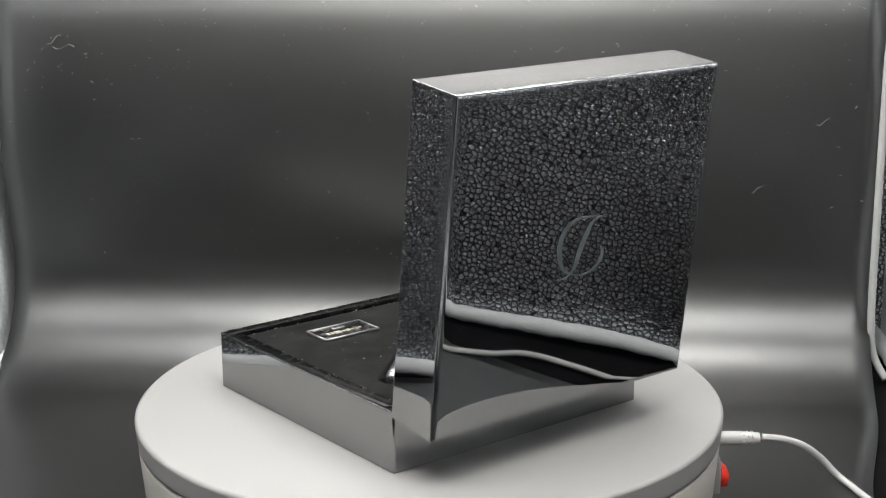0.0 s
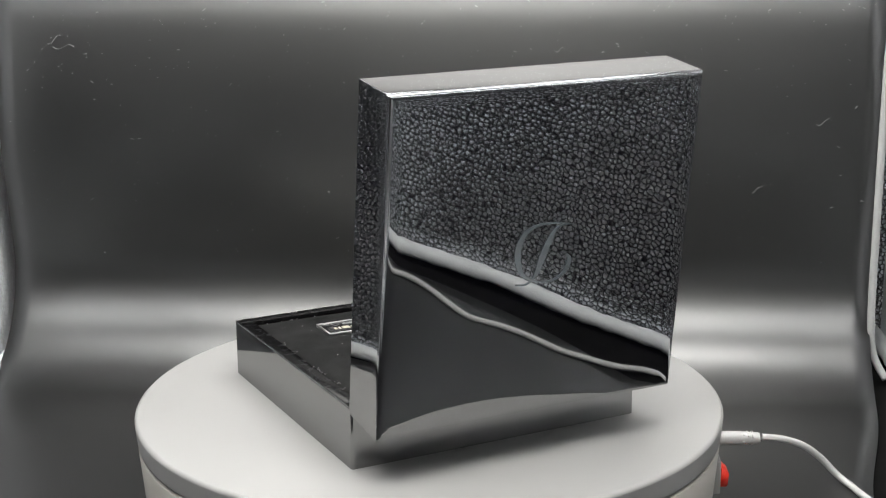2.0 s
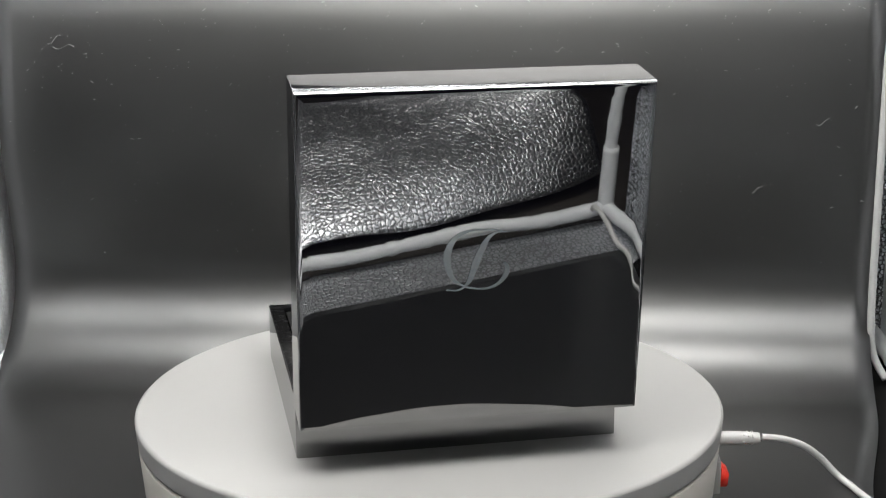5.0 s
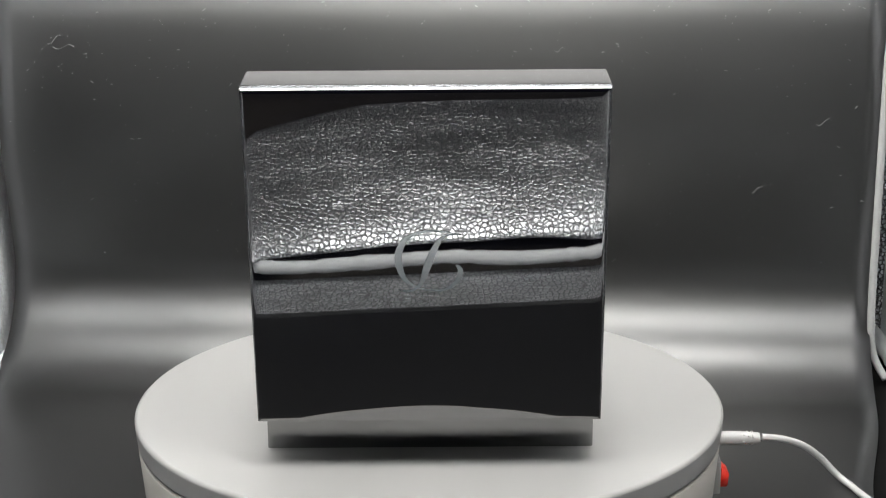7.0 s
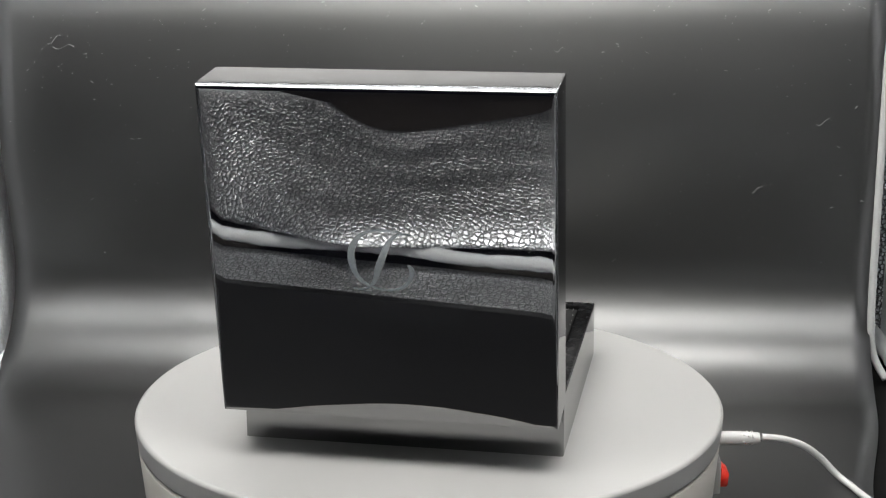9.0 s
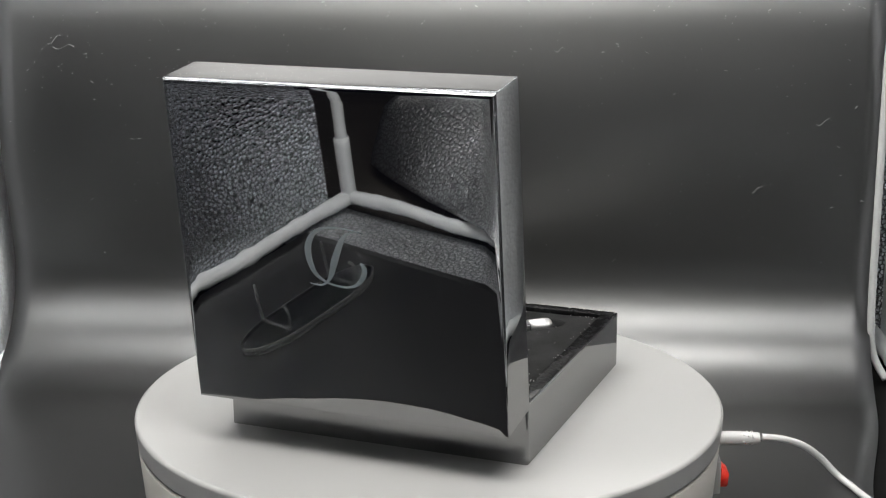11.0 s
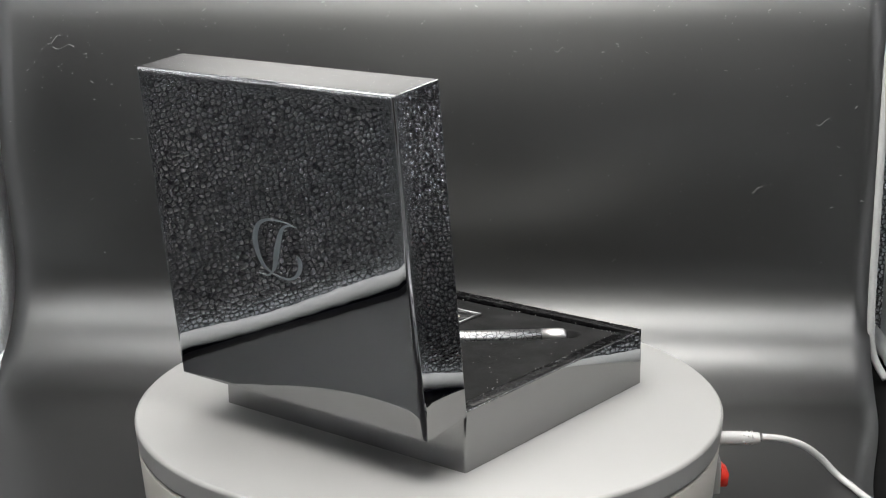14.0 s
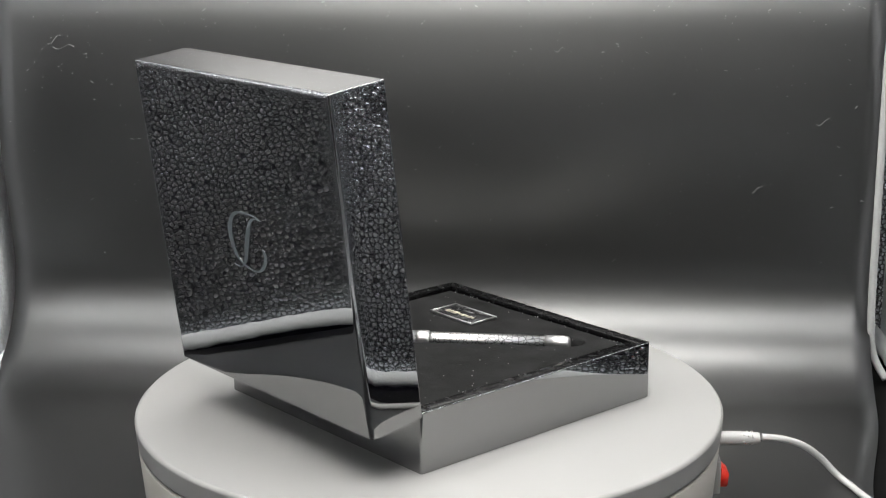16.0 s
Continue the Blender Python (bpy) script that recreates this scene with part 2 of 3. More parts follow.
def tent():
    t = 0.003
    ym = 1.05 * U
    for side, x in (("left", X0 - t), ("right", X1)):
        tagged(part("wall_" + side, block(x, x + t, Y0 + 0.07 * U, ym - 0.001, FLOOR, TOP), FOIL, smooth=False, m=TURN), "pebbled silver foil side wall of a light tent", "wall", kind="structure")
        # the same wall carried on, its bright lighting painted in by paler foil
        tagged(part("wall_" + side + "_rear", block(x, x + t, ym, Y1, FLOOR, TOP), LIT_FOIL, smooth=False, m=TURN), "rear part of the pebbled foil side wall, paled as if brightly lit", "wall", kind="structure")
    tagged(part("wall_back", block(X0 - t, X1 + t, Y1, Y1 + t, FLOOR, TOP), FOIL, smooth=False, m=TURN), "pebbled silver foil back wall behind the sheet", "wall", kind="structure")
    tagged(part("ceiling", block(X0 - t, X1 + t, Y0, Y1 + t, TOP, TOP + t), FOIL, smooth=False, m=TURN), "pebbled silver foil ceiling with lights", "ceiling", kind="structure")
    tagged(part("floor", block(X0 - t, X1 + t, Y0, Y1 + t, FLOOR - 0.006, FLOOR - 0.003), FELT, smooth=False, m=TURN), "black fabric tent floor under the sheet", "floor", kind="structure")
    strip = surface(90, 8, lambda u, v: (X0 + u * (X1 - X0), Y0 + 0.004 * U + v * 0.40 * U, FLOOR - 0.0012 + 0.0012 * math.sin(u * 17) * math.sin(v * 3.0)), 0.001)
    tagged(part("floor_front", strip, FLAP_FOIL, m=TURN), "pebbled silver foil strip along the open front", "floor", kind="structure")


def sag(z):
    """How far the hanging sheet bellies forwards at a height; its upper part leans back."""
    b = min(max(z / U / 1.35, 0), 1)
    over = min(max(z / U - 1.08, 0), 0.3)
    rest = max(z / U - 1.38, 0)
    return (0.06 * math.sin(math.pi * b) ** 1.5 - 0.60 * over * over - 0.36 * rest) * U


def sheet():
    """The black backdrop: a floor that sweeps up the back wall."""
    r = 0.50 * U
    yf, yb, zt = -2.22 * U, YB, 2.25 * U
    flat, arc, rise = yb - r - yf, r * math.pi / 2, zt - (FLOOR + r)
    total = flat + arc + rise

    def place(u, v):
        s = v * total
        if s < flat:
            y, z = yf + s, FLOOR
        elif s < flat + arc:
            a = (s - flat) / r
            y, z = yb - r + r * math.sin(a), FLOOR + r - r * math.cos(a)
        else:
            y, z = yb, FLOOR + r + s - flat - arc
        left, right = -1.96 * U, 1.742 * U
        right -= 0.25 * U * math.exp(-((y / U + 0.15) / 0.85) ** 2)
        x = left + u * (right - left)
        k = min(max((z - FLOOR) / (0.8 * U), 0), 1)
        y -= sag(z) + 0.010 * U * k * math.sin(5 * u + 1)
        return x, y, z

    bm = surface(48, 150, place, 0.0008)
    tagged(part("backdrop", bm, SHEET, m=TURN), "black satin plastic sheet swept up behind the turntable", "backdrop", kind="structure")


def piping():
    """White bound tubes along the tent's edges, with sleeves at the corners."""
    r = 0.036 * U
    z0 = FLOOR + r
    frame_ob = holder("tent_frame", TURN, "white fabric-bound tube frame of a photo light tent", "tent frame")
    xa, xb, ya, yb = X0 + r, X1 - r, Y0 - r, Y1 + r
    runs = [((xa, ya, z0), (xb, ya, z0)), ((xa, ya, z0), (xa, yb, z0)), ((xb, ya, z0), (xb, yb, z0)),
            ((xa, ya, z0), (xa, ya, TOP - r)), ((xb, ya, z0), (xb, ya, TOP - r)), 
            ((xa, ya, TOP - r), (xb, ya, TOP - r)), ((xa, ya, TOP - r), (xa, yb, TOP - r)), ((xb, ya, TOP - r), (xb, yb, TOP - r))]
    for k, (a, b) in enumerate(runs):
        a, b = Vector(a), Vector(b)
        pts = []
        for i in range(13):
            p = a.lerp(b, i / 12)
            w = 0.012 * U * math.sin(i * 2.1 + k) * (0 if i in (0, 12) else 1)
            pts.append(p + Vector((0, 0, w)) if abs(b.z - a.z) < 0.01 else p + Vector((w * 0.6, w * 0.6, 0)))
        part("tube", sweep(pts, lambda s, k=k: (r * (1 - 0.12 * math.sin(math.pi * s) ** 0.6) if k == 0 else r if k < 3 else 0.8 * r) * (0.94 + 0.05 * math.sin(s * 41 + k) + 0.16 * noise.noise(Vector((s * 70, k * 9.1, 0))) + 0.10 * noise.noise(Vector((s * 190, k * 5.3, 2)))), 14, 16), PIPING, frame_ob)
    for x in (xa, xb):
        part("sleeve", sweep([(x, ya, z0), (x, ya, z0 + 0.16 * U), (x, ya, z0 + 0.30 * U)], r * 1.02, 16, 4), PIPING, frame_ob, "white corner sleeve")
    yt = YB - 0.095 * U
    part("back_binding", sweep([(1.80 * U, yt - 0.05 * U, FLOOR + 0.012 * U), (1.755 * U, yt, FLOOR + 0.10 * U), (1.735 * U, yt, FLOOR + 0.25 * U), (1.731 * U, yt, 0.2 * U), (1.731 * U, yt, 0.8 * U), (1.731 * U, yt, 1.3 * U), (1.731 * U, yt + 0.22 * U, 1.9 * U), (1.731 * U, yt + 0.35 * U, 2.25 * U)], 0.016 * U, 12, 8), BINDING, frame_ob, "pale grey upright edge binding")
    return frame_ob


def flap():
    """The front panel let down on the table, foil side up, bulging where it bends."""
    def place(u, v):
        x = MIDX + (2 * u - 1) * 2.12 * U
        q = abs(x - MIDX) / (1.9 * U)
        fold = math.exp(-((x / U + 0.93) / 0.45) ** 2)
        bend = 0.11 + 0.15 * math.exp(-((x / U - 0.3) / 0.5) ** 2)
        near = (-2.72 + 0.34 * fold - 0.02 * math.sin(x / U * 5) - 0.10 * q ** 6) * U
        w = v * (0.92 + 0.05 * x / U) + 0.02 * math.sin(x / U * 2.1 + 1) * v
        y = near - w * U
        rise = (0.13 + 0.03 * math.sin(x / U * 1.9)) * (1 - math.exp(-w / bend)) + 0.16 * w + 0.003 * math.sin(w * 26 + x / U * 2) * min(1, w * 5) + 0.02 * noise.noise(Vector((x / U * 2.2, w * 3, 4)))
        lift = 0.42 * max(0.0, (q - 0.5) / 0.45) ** 2 * min(w, 0.9)
        z = FLOOR + (0.015 + 0.10 * fold * math.exp(-w / 0.3) + rise + lift) * U
        return x, y, z
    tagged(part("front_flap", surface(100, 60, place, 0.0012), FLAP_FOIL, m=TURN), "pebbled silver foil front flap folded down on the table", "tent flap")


def lights():
    """Two broad LED panels under the ceiling, one at the open front and one before the back wall."""
    for y, w in ((-1.86, 0.6), (0.78, 0.34)):
        bar = holder("led_panel", TURN @ pose(MIDX, y * U, TOP - 0.012), "wide white LED light panel fixed under the tent ceiling", "light panel", group="tent lights")
        part("housing", block(-1.75 * U, 1.75 * U, -w * U, w * U, 0.002, 0.0115, 0.001), ALUMINIUM, bar, "aluminium housing")
        part("diffuser", block(-1.75 * U + 0.002, 1.75 * U - 0.002, -w * U + 0.001, w * U - 0.001, -0.002, 0.002, 0.0008), LED, bar, "glowing white diffuser")


def room():
    tz = FLOOR - 0.008
    table = holder("table", pose(0, -0.25, 0), "dark table that carries the light tent", "table")
    part("table_top", block(-0.9, 0.9, -0.75, 0.75, tz - 0.03, tz, 0.003), TABLE, table)
    for x in (-0.82, 0.82):
        for y in (-0.68, 0.68):
            part("leg", block(x - 0.03, x + 0.03, y - 0.03, y + 0.03, tz - 0.74, tz - 0.03, 0.002), TABLE, table)


tent()
sheet()
piping()
flap()
lights()
room()


# ---- the turntable ----
def turntable():
    R = 0.979 * U
    base = holder("turntable", pose(-0.007 * U, 0, FLOOR), "white round electric turntable on the black sheet", "turntable")
    h = -FLOOR
    gap = h - 0.092 * U
    body = lathe([(0, 0), (R * 0.95, 0), (R * 0.97, 0.004), (R * 0.992, gap - 0.0010), (R * 0.989, gap - 0.0002), (R * 0.9, gap), (0, gap)], 160)
    part("body", body, CREAM, base, "cream plastic drum", m=pose(0, 0, 0))
    part("seam", lathe([(0, gap), (R * 0.972, gap), (R * 0.972, gap + 0.0012), (0, gap + 0.0012)], 120), DARK, base, "dark seam under the platter")
    k = 0.0022
    prof = [(0, gap + 0.0011), (R * 0.98, gap + 0.0011), (R * 0.992, gap + 0.0016), (R * 0.994, gap + 0.003)]
    prof += [(R - k + k * math.cos(a * math.pi / 16), h - k + k * math.sin(a * math.pi / 16)) for a in range(9)] + [(R - 0.006, h), (0, h)]
    bm = lathe([(r, z - gap) for r, z in prof], 200)
    platter = part("platter", bm, WHITE, base, "white glossy turning platter", m=pose(0, 0, gap))
    weighted(platter)
    # rocker switch on the drum's side
    sw = part("switch_frame", block(-0.003, 0.0018, -0.0075, 0.0075, -0.0095, 0.0095, 0.0012), WHITE, base, "white switch frame",
              m=pose(R * 0.992 * math.cos(radians(-4)), R * 0.992 * math.sin(radians(-4)), h - 0.263 * U, 0, 0, -4))
    bm = bmesh.new()
    tri = [(0.0012, -0.0058), (0.0056, -0.0056), (0.0064, 0.0016), (0.0020, 0.0056)]
    a = [bm.verts.new((x, -0.0058, z)) for x, z in tri]
    b = [bm.verts.new((x, 0.0058, z)) for x, z in tri]
    bm.faces.new(a)
    bm.faces.new(b)
    for i in range(4):
        bm.faces.new((a[i], a[(i + 1) % 4], b[(i + 1) % 4], b[i]))
    bmesh.ops.bevel(bm, geom=bm.edges[:], offset=0.0004, segments=2, affect="EDGES")
    part("rocker", bm, RED, sw, "red rocker")
    part("socket", lathe([(0, 0), (0.0055, 0), (0.0055, 0.003), (0, 0.003)], 32), DARK, base, "black power socket",
         m=pose(R * 0.975 * math.cos(radians(4)), R * 0.975 * math.sin(radians(4)), h - 0.185 * U, 0, 90, 4))
    return base, platter


TABLE_BASE, PLATTER = turntable()


def power_cable():
    z = FLOOR + 0.0017
    cord = holder("power_cable", pose(0, 0, 0), "white power cable with a moulded plug trailing over the sheet", "cable")
    y = 0.055 * U
    px, pz = 0.965 * U, -0.187 * U
    plug = sweep([(px, y, pz), (px + 0.05 * U, y, pz), (px + 0.105 * U, y, pz), (px + 0.15 * U, y, pz - 0.001 * U), (px + 0.168 * U, y, pz)],
                 lambda s: 0.0245 * U if s < 0.35 else 0.0245 * U - (s - 0.35) * 0.011 * U, 20, 6)
    plug = part("plug", plug, CABLE, cord, "white moulded plug")
    for k in range(3):
        for a in (-60, 30, 120, 210):
            x = px + (0.11 + 0.016 * k) * U
            part("grip_rib", block(-0.0005, 0.0005, -0.0011, 0.0011, -0.0005, 0.0005, 0.0003), CABLE, plug,
                 m=Matrix.Translation((x, y, pz)) @ Matrix.Rotation(radians(a + 12 * k), 4, "X") @ Matrix.Translation((0, 0, 0.021 * U)))
    run = [(1.143, 0.062, -0.187), (1.215, 0.062, -0.195), (1.289, 0.077, -0.225), (1.359, 0.100, -0.28), (1.422, 0.095, -0.345), (1.455, 0.042, -0.362), (1.478, -0.055, -0.363),
           (1.56, -0.35), (1.60, -0.62), (1.60, -0.80), (1.535, -0.92), (1.50, -1.03), (1.472, -1.15), (1.472, -1.30), (1.455, -1.42), (1.425, -1.545), (1.447, -1.66), (1.50, -1.83),
           (1.512, -1.96), (1.475, -2.05), (1.51, -2.18), (1.545, -2.30), (1.547, -2.41)]
    pts = [(p[0] * U, p[1] * U, p[2] * U if len(p) > 2 else z) for p in run]
    pts += [(1.555 * U, -2.52 * U, FLOOR + 0.05 * U), (1.55 * U, -2.63 * U, FLOOR + 0.08 * U), (1.56 * U, -2.68 * U, FLOOR + 0.03 * U), (1.62 * U, -2.71 * U, FLOOR - 0.003), (2.4 * U, -2.72 * U, FLOOR - 0.003)]
    part("cord", sweep(pts, 0.0120 * U, 12, 9), CABLE, cord, "white cord")


power_cable()


# ---- the presentation box ----
def presentation_box():
    box = holder("presentation_box", pose(0, 0, 0), "open black lacquered presentation box with a square lid", "box")
    oy = 0.0343 * U
    h, d = 0.5 * U, 0.5 * U
    hb = 0.194 * U
    bm = tray(-h, h, -d + oy, d + oy, hb - 0.0002, 0.003 * U, 0.012 * U, 0.045 * U, 0.06 * U, 3.0)
    bmesh.ops.translate(bm, verts=bm.verts[:], vec=(0, 0, 0.0002))
    base = part("base", bm, LACQUER, box, "mirror-black lacquered lower half")
    weighted(base)
    w = 0.451 * U
    lining = bmesh.new()
    o = 0.4945 * U
    for x0, x1, y0, y1 in ((-o, o, -o, -w), (-o, o, w, o), (-o, -w, -w, w), (w, o, -w, w)):
        block(x0, x1, y0 + oy, y1 + oy, hb - 0.004, hb + 0.0003, 0.0002, 1, 0.5, lining)
    part("inner_rim", lining, RIM, base, "satin black rim")

    # velvet cushion with a trough for the pen
    pa, pb = Vector((-0.31, -0.245)) * U, Vector((0.310, 0.318)) * U
    axis = (pb - pa).normalized()
    length = (pb - pa).length
    c = w - 0.0012

    def bed(u, v):
        x, y = (2 * u - 1) * c, (2 * v - 1) * c
        q = Vector((x, y)) - pa
        s = q.dot(axis)
        e = abs(q.x * axis.y - q.y * axis.x)
        over = max(-s, s - length, 0)
        r = math.hypot(e, over)
        dip = 0.006 * (1 - min(max((r - 0.0054) / 0.0018, 0), 1))
        edge = min(c - abs(x), c - abs(y))
        soft = 0.0009 * math.exp(-edge / 0.0012)
        return x, y + oy, hb - 0.0012 - dip - soft + 0.00025 * noise.noise(Vector((x * 70, y * 70, 1)))
    part("cushion", surface(150, 150, bed, 0.003), VELVET, box, "black crushed velvet cushion")
    # dust caught in the velvet and along the rim
    rnd = random.Random(9)
    bm = bmesh.new()
    for k in range(150):
        if k < 90:
            e, t = c - rnd.uniform(0.0002, 0.0025), rnd.uniform(-c, c)
            x, y = rnd.choice(((e, t), (-e, t), (t, e), (t, -e)))
        else:
            x, y = rnd.uniform(-c, c), rnd.uniform(-c, c)
        a, b = rnd.uniform(0.00008, 0.00022), rnd.uniform(0.00006, 0.0003)
        z = hb - 0.0011
        block(x - a, x + a, y + oy - b, y + oy + b, z - 0.0004, z + 0.00012, bm=bm)
    tagged(part("lint", bm, LINT, box, "pale lint on the velvet", smooth=False), kind="stuff")
    # plaque with a bright edge and gold print as bars
    pz = hb - 0.0011
    tilt = pose(-0.160 * U, 0.288 * U, pz)
    pl = part("plaque", block(-0.106 * U, 0.106 * U, -0.058 * U, 0.058 * U, 0, 0.0012, 0.0002, 1), PLAQUE, box, "black plaque with silver edge and gold print", m=tilt)
    rim = bmesh.new()
    for x0, x1, y0, y1 in ((-0.11, 0.11, -0.0615, -0.057), (-0.11, 0.11, 0.057, 0.0615), (-0.11, -0.1055, -0.057, 0.057), (0.1055, 0.11, -0.057, 0.057)):
        block(x0 * U, x1 * U, y0 * U, y1 * U, 0, 0.0015, 0, bm=rim)
    part("plaque_edge", rim, DULL, pl, "bright silver edge")
    x = -0.072
    for k, (ln, hh) in enumerate(((0.010, 0.020), (0.008, 0.022), (0.026, 0.024), (0.010, 0.012), (0.016, 0.018), (0.010, 0.012), (0.010, 0.018), (0.008, 0.010))):
        part("print_bar", block(x * U, (x + ln) * U, (-0.012 - hh / 2) * U, (-0.012 + hh / 2) * U, 0.0012, 0.0014), GOLD, pl, "gold print bar")
        x += ln + 0.006
    part("number_bar", block(-0.024 * U, 0.024 * U, 0.022 * U, 0.032 * U, 0.0012, 0.0014), DULL, pl, "small pale print bar")

    # the lid, opened past upright
    a = 96.9
    hinge = pose(0, -d + oy + 0.003 * U, 0.186 * U) @ pose(0, 0, 0, a, 0, 0)
    thick = 0.193 * U
    bm = tray(-h - 0.004 * U, h + 0.004 * U, -0.006 * U, 1.002 * U, thick, 0.045 * U, 0.008 * U, 0.036 * U, 0.15 * U)
    bmesh.ops.transform(bm, verts=bm.verts[:], matrix=Matrix.Translation((0, 0, thick)) @ Matrix.Diagonal((1, 1, -1, 1)))
    lid = part("lid", bm, LACQUER, box, "mirror-black lacquered lid tipped open", m=hinge)
    weighted(lid)
    part("lid_lining", block(-0.46 * U, 0.46 * U, 0.036 * U, 0.96 * U, 0.145 * U, 0.152 * U, 0.002), VELVET, lid, "black velvet lid lining")
    for x in (-0.3, 0.3):
        part("hinge", sweep([((x - 0.05) * U, 0.004 * U, 0.001 * U), (x * U, 0.004 * U, 0.001 * U), ((x + 0.05) * U, 0.004 * U, 0.001 * U)], 0.0035 * U, 12, 3), ALUMINIUM, lid, "small metal hinge")
    # emblem: an open oval crossed by a slanted stroke with a tail, etched on the lid
    face = pose(0, 0, thick + 0.00002) @ pose(0, 0, 0, -90, 0, 0)
    oval = [(0.094, 0.579), (0.06, 0.587), (0.029, 0.59), (-0.017, 0.589), (-0.056, 0.572), (-0.078, 0.537), (-0.082, 0.503), (-0.075, 0.47),
            (-0.062, 0.444), (-0.036, 0.425), (-0.003, 0.414), (0.036, 0.412), (0.068, 0.425), (0.088, 0.45), (0.092, 0.474), (0.081, 0.49)]
    thin = [0.002, 0.004, 0.005, 0.007, 0.013, 0.020, 0.021, 0.018, 0.012, 0.007, 0.005, 0.006, 0.010, 0.015, 0.015, 0.006]
    part("emblem", ribbon(*stroke(oval, thin), 0.0002), EMBLEM, lid, "etched grey oval emblem stroke", m=face, smooth=False)
    slant = [(0.094, 0.580), (0.062, 0.581), (0.037, 0.567), (0.019, 0.536), (0.0, 0.488), (-0.013, 0.447), (-0.026, 0.426), (-0.049, 0.411), (-0.082, 0.414)]
    thin = [0.002, 0.004, 0.011, 0.019, 0.022, 0.016, 0.008, 0.005, 0.003]
    part("emblem_bar", ribbon(*stroke(slant, thin), 0.00025), EMBLEM, lid, "etched grey slanted stroke", m=face, smooth=False)
    return box


BOX = presentation_box()


def pen():
    oy = 0.0343 * U
    a, b = Vector((-0.31 * U, -0.245 * U + oy * 0, 0)), Vector((0.310 * U, 0.318 * U, 0))
    z = 0.194 * U - 0.0012 - 0.006 + 0.0050
    turn = math.degrees(math.atan2(b.y - a.y, b.x - a.x))
    length = (b - a).length
    ob = holder("pen", pose(0, 0, 0), "silver pen with a scale-engraved barrel lying in a velvet trough", "pen")
    m = pose(a.x, a.y + oy, z, 0, 0, turn) @ pose(0, 0, 0, 0, 90, 0)
    r = 0.0045
    q = length
    cap = q * 0.40
    part("barrel", lathe([(0, cap + 0.004), (r * 0.96, cap + 0.004), (r, cap + 0.006), (r * 0.97, q - 0.0140), (0, q - 0.0140)], 40), SCALES, ob, "scale-engraved silver barrel", m=m)
    part("end_cap", lathe([(0, q - 0.0140), (r * 1.0, q - 0.0140), (r * 1.0, q - 0.004), (r * 0.93, q - 0.0018), (r * 0.7, q - 0.0004), (0, q)], 40), SILVER, ob, "polished silver end", m=m)
    part("ring", lathe([(0, cap - 0.003), (r * 1.12, cap - 0.003), (r * 1.16, cap - 0.001), (r * 1.16, cap + 0.003), (r * 1.1, cap + 0.004), (0, cap + 0.004)], 40), SILVER, ob, "polished silver ring", m=m)
    part("cap", lathe([(0, 0), (r * 0.8, 0.0006), (r * 1.05, 0.003), (r * 1.12, 0.006), (r * 1.1, cap - 0.003), (0, cap - 0.003)], 40), SCALES, ob, "scale-engraved silver cap", m=m)
    return ob


PEN = pen()


def pen_stand():
    """Clear acrylic stand: a long oval plate with two forked cradles."""
    stand = holder("pen_stand", pose(-1.572 * U, -1.55 * U, FLOOR + 0.0002, 0, 0, 83), "clear acrylic pen stand with two forked cradles", "pen stand")
    n, L, Wd = 72, 0.39 * U, 0.10 * U

    def oval(k, z):
        out = []
        for i in range(n):
            a = 2 * math.pi * i / n
            out.append((k * L * math.copysign(abs(math.cos(a)) ** 0.7, math.cos(a)), k * Wd * math.sin(a), z))
        return out

    bm = bmesh.new()
    rows = [[bm.verts.new(p) for p in oval(k, z)] for k, z in ((0.975, 0.0004), (0.975, 0.0056))]
    for i in range(n):
        bm.faces.new((rows[0][i], rows[0][(i + 1) % n], rows[1][(i + 1) % n], rows[1][i]))
    bm.faces.new(rows[0])
    bm.faces.new(rows[-1])
    part("plate", bm, ACRYLIC, stand, "clear oval plate", smooth=False)
    bm = bmesh.new()
    ring = [(0.978, 0), (1.0, 0.0006), (1.0, 0.0054), (0.978, 0.006)]
    rows = [[bm.verts.new(p) for p in oval(k, z)] for k, z in ring]
    for a, b in zip(rows, rows[1:] + rows[:1]):
        for i in range(n):
            bm.faces.new((a[i], a[(i + 1) % n], b[(i + 1) % n], b[i]))
    part("plate_edge", bm, FROST, stand, "sawn frosted acrylic edge")
    for x in (0.20, -0.21):
        line = [(0.090, 0.165), (0.088, 0.160), (0.080, 0.08), (0.070, 0.016), (0.062, 0.010), (0.0, 0.008), (-0.055, 0.010), (-0.064, 0.016), (-0.078, 0.06), (-0.070, 0.10), (-0.050, 0.106)]
        bm = sweep([(x * U, y * U, z * U + 0.006) for y, z in line], 0.0065 * U, 8, 3)
        block((x - 0.014) * U, (x + 0.014) * U, -0.075 * U, -0.045 * U, 0.0061, 0.006 + 0.012 * U, 0.0006, 2, 0.5, bm)
        part("cradle", bm, FROST, stand, "forked acrylic cradle")


pen_stand()


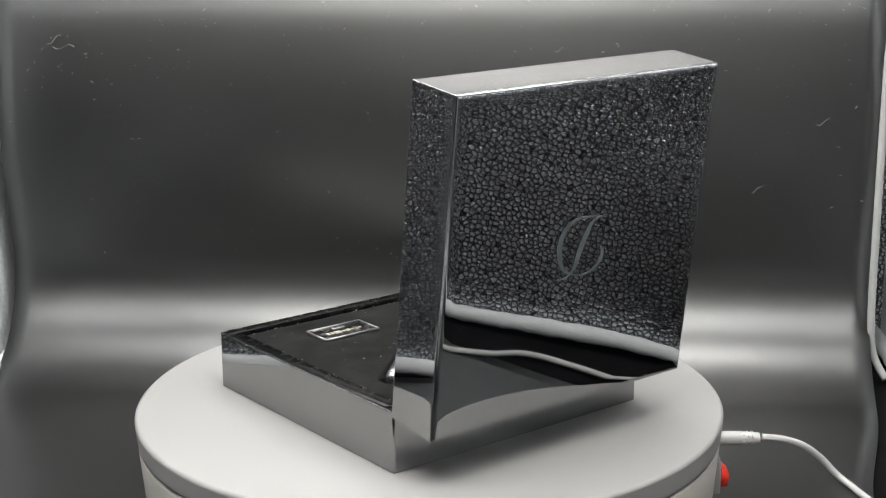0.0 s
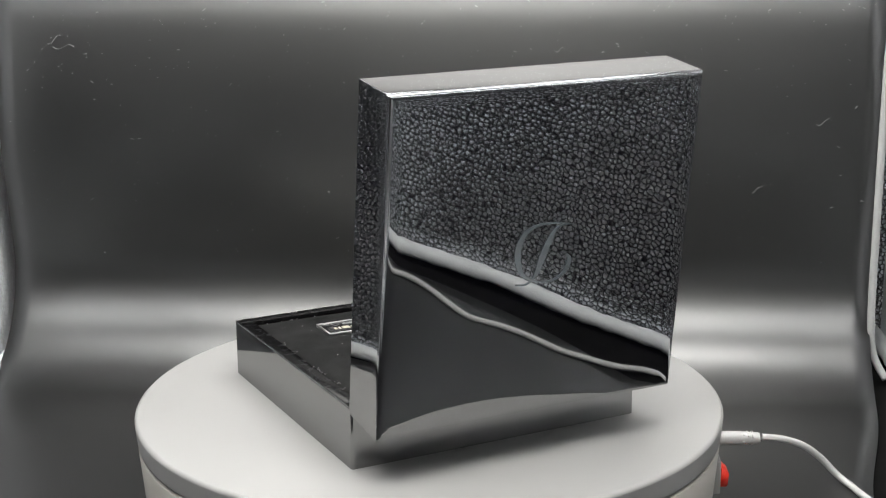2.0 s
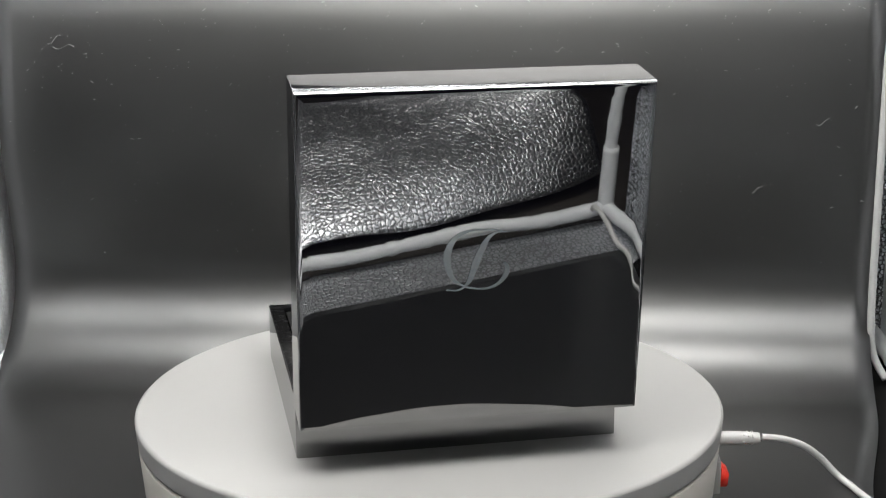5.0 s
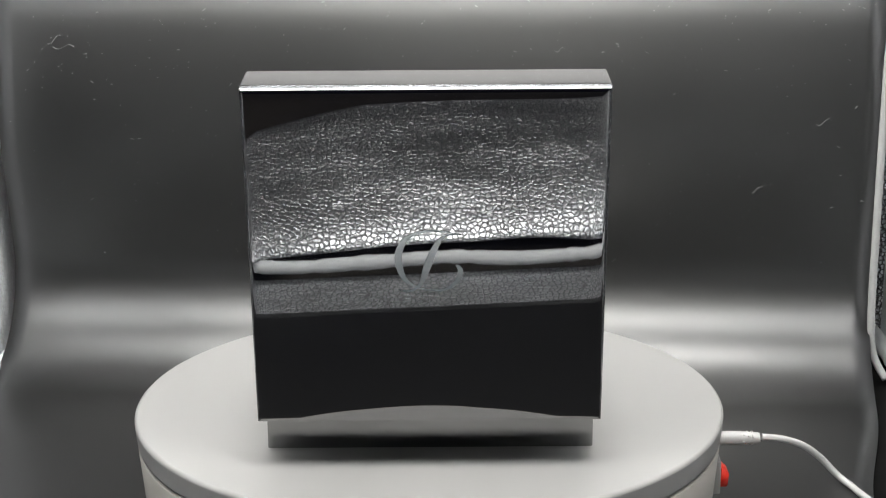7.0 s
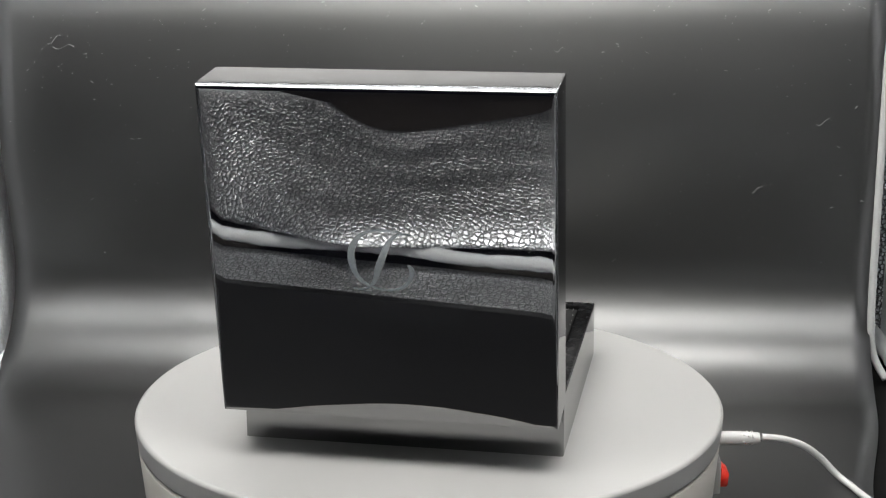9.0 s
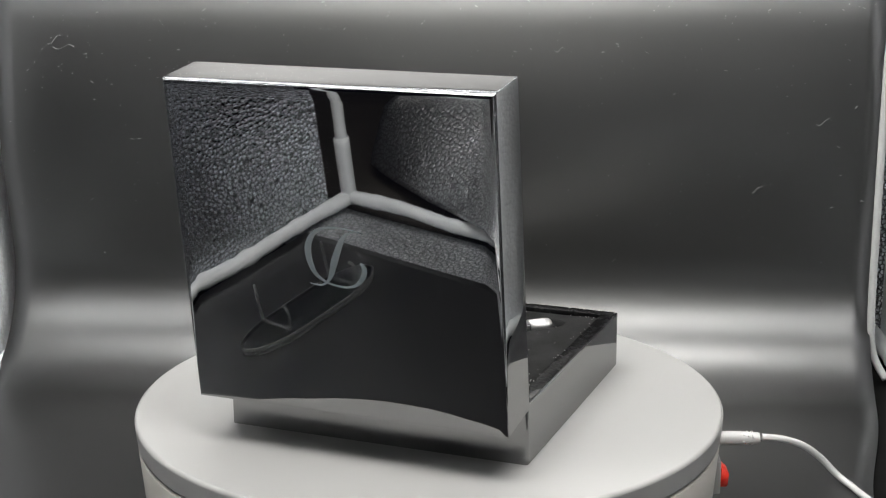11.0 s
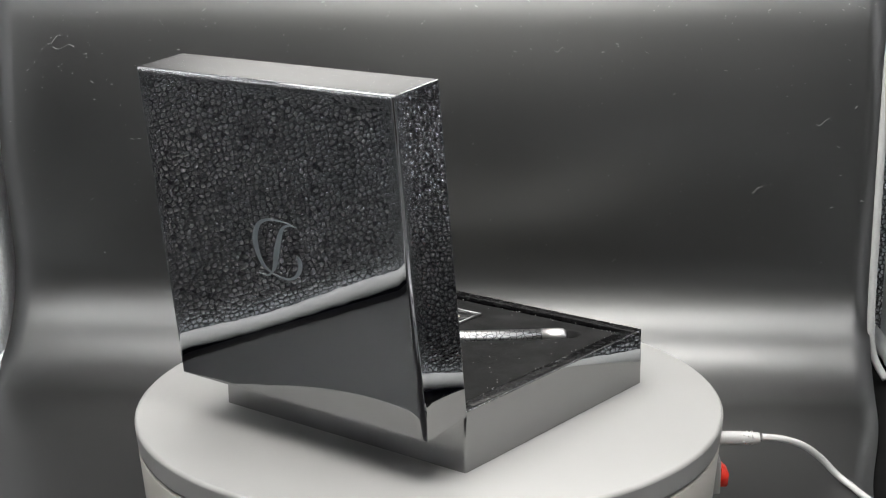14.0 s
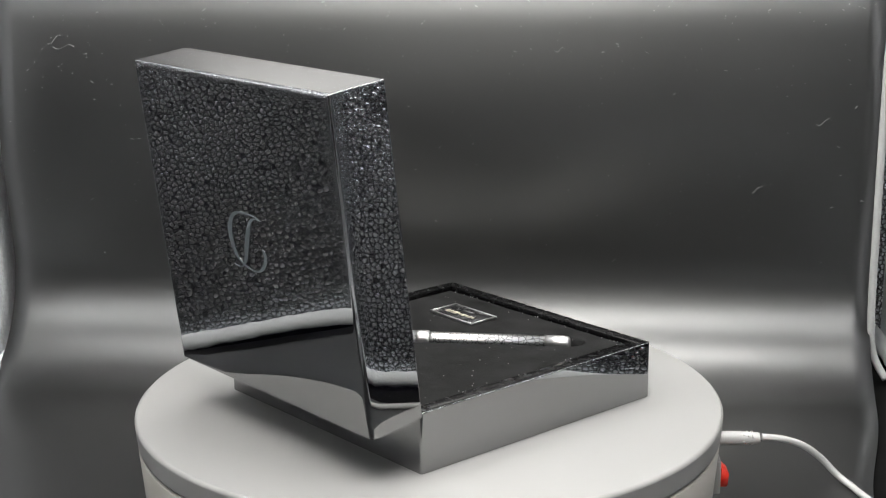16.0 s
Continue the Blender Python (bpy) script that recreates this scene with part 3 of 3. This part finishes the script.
def lint():
    """Dust flecks and short scratches on the hanging sheet."""
    rnd = random.Random(4)
    bm = bmesh.new()
    y = 0.0
    for k in range(300):
        x = rnd.uniform(X0 + 0.1 * U, X1 - 0.1 * U)
        z = rnd.uniform(0.1, 1.25) * U if rnd.random() < 0.6 else rnd.uniform(0.85, 1.3) * U
        ln = rnd.choice((0.0002, 0.00022, 0.00025, 0.0003, 0.0003, 0.0004, 0.0006, 0.0011))
        wd = rnd.uniform(0.00012, 0.00024)
        a = rnd.uniform(-0.9, 0.9)
        c, s = math.cos(a), math.sin(a)
        p = [(-ln, -wd), (ln, -wd * 0.4), (ln * 0.8, wd), (-ln * 0.7, wd * 0.7)]
        lo = [bm.verts.new((x + u * c - w * s, y, z + u * s + w * c)) for u, w in p]
        hi = [bm.verts.new((x + u * c - w * s, y + 0.0012, z + u * s + w * c)) for u, w in p]
        bm.faces.new(lo)
        bm.faces.new(hi)
        for i in range(4):
            bm.faces.new((lo[i], lo[(i + 1) % 4], hi[(i + 1) % 4], hi[i]))
    for (x, z, ln, a, wd) in ((-1.66, 1.01, 0.045, -0.12, 0.00016), (-1.70, 1.04, 0.03, 0.35, 0.00012), (0.66, 0.10, 0.016, -0.7, 0.0002), (1.24, 0.42, 0.018, 0.0, 0.00014), (0.42, 1.0, 0.02, -0.2, 0.00014), (1.5, 0.71, 0.03, 0.1, 0.00012)):
        n = 9
        lo = []
        for i in range(n):
            s = i / (n - 1) * 2 - 1
            px, pz = x * U + s * ln * U * math.cos(a), z * U + s * ln * U * math.sin(a) + 0.012 * U * math.sin(s * 2.6)
            w = wd * (1 - s * s) * 0.5 + 0.00004
            lo.append([bm.verts.new((px, yy, pz + dz)) for yy, dz in ((y + 0.0012, -w), (y, -w), (y, w), (y + 0.0012, w))])
        for p, q in zip(lo, lo[1:]):
            for k in range(4):
                bm.faces.new((p[k], p[(k + 1) % 4], q[(k + 1) % 4], q[k]))
        bm.faces.new(lo[0])
        bm.faces.new(lo[-1])
    for v in bm.verts:
        u = (v.co.x / U + 1.96) / 3.70
        v.co.y += YB - sag(v.co.z) - 0.010 * U * math.sin(5 * u + 1) - 0.0009
    tagged(part("dust", bm, LINT, smooth=False, m=TURN), "pale dust flecks and lint on the black sheet", "dust", kind="stuff")


lint()


def motions():
    rows = [(t / 2, pose(0, 0, 0, 0, 0, 37.57 - 5.45 * t / 2)) for t in range(33)]
    walk(BOX, rows)
    walk(PEN, rows)
    z = PLATTER.matrix_basis.translation.z
    walk(PLATTER, [(t, pose(0, 0, z) @ m) for t, m in rows])


motions()
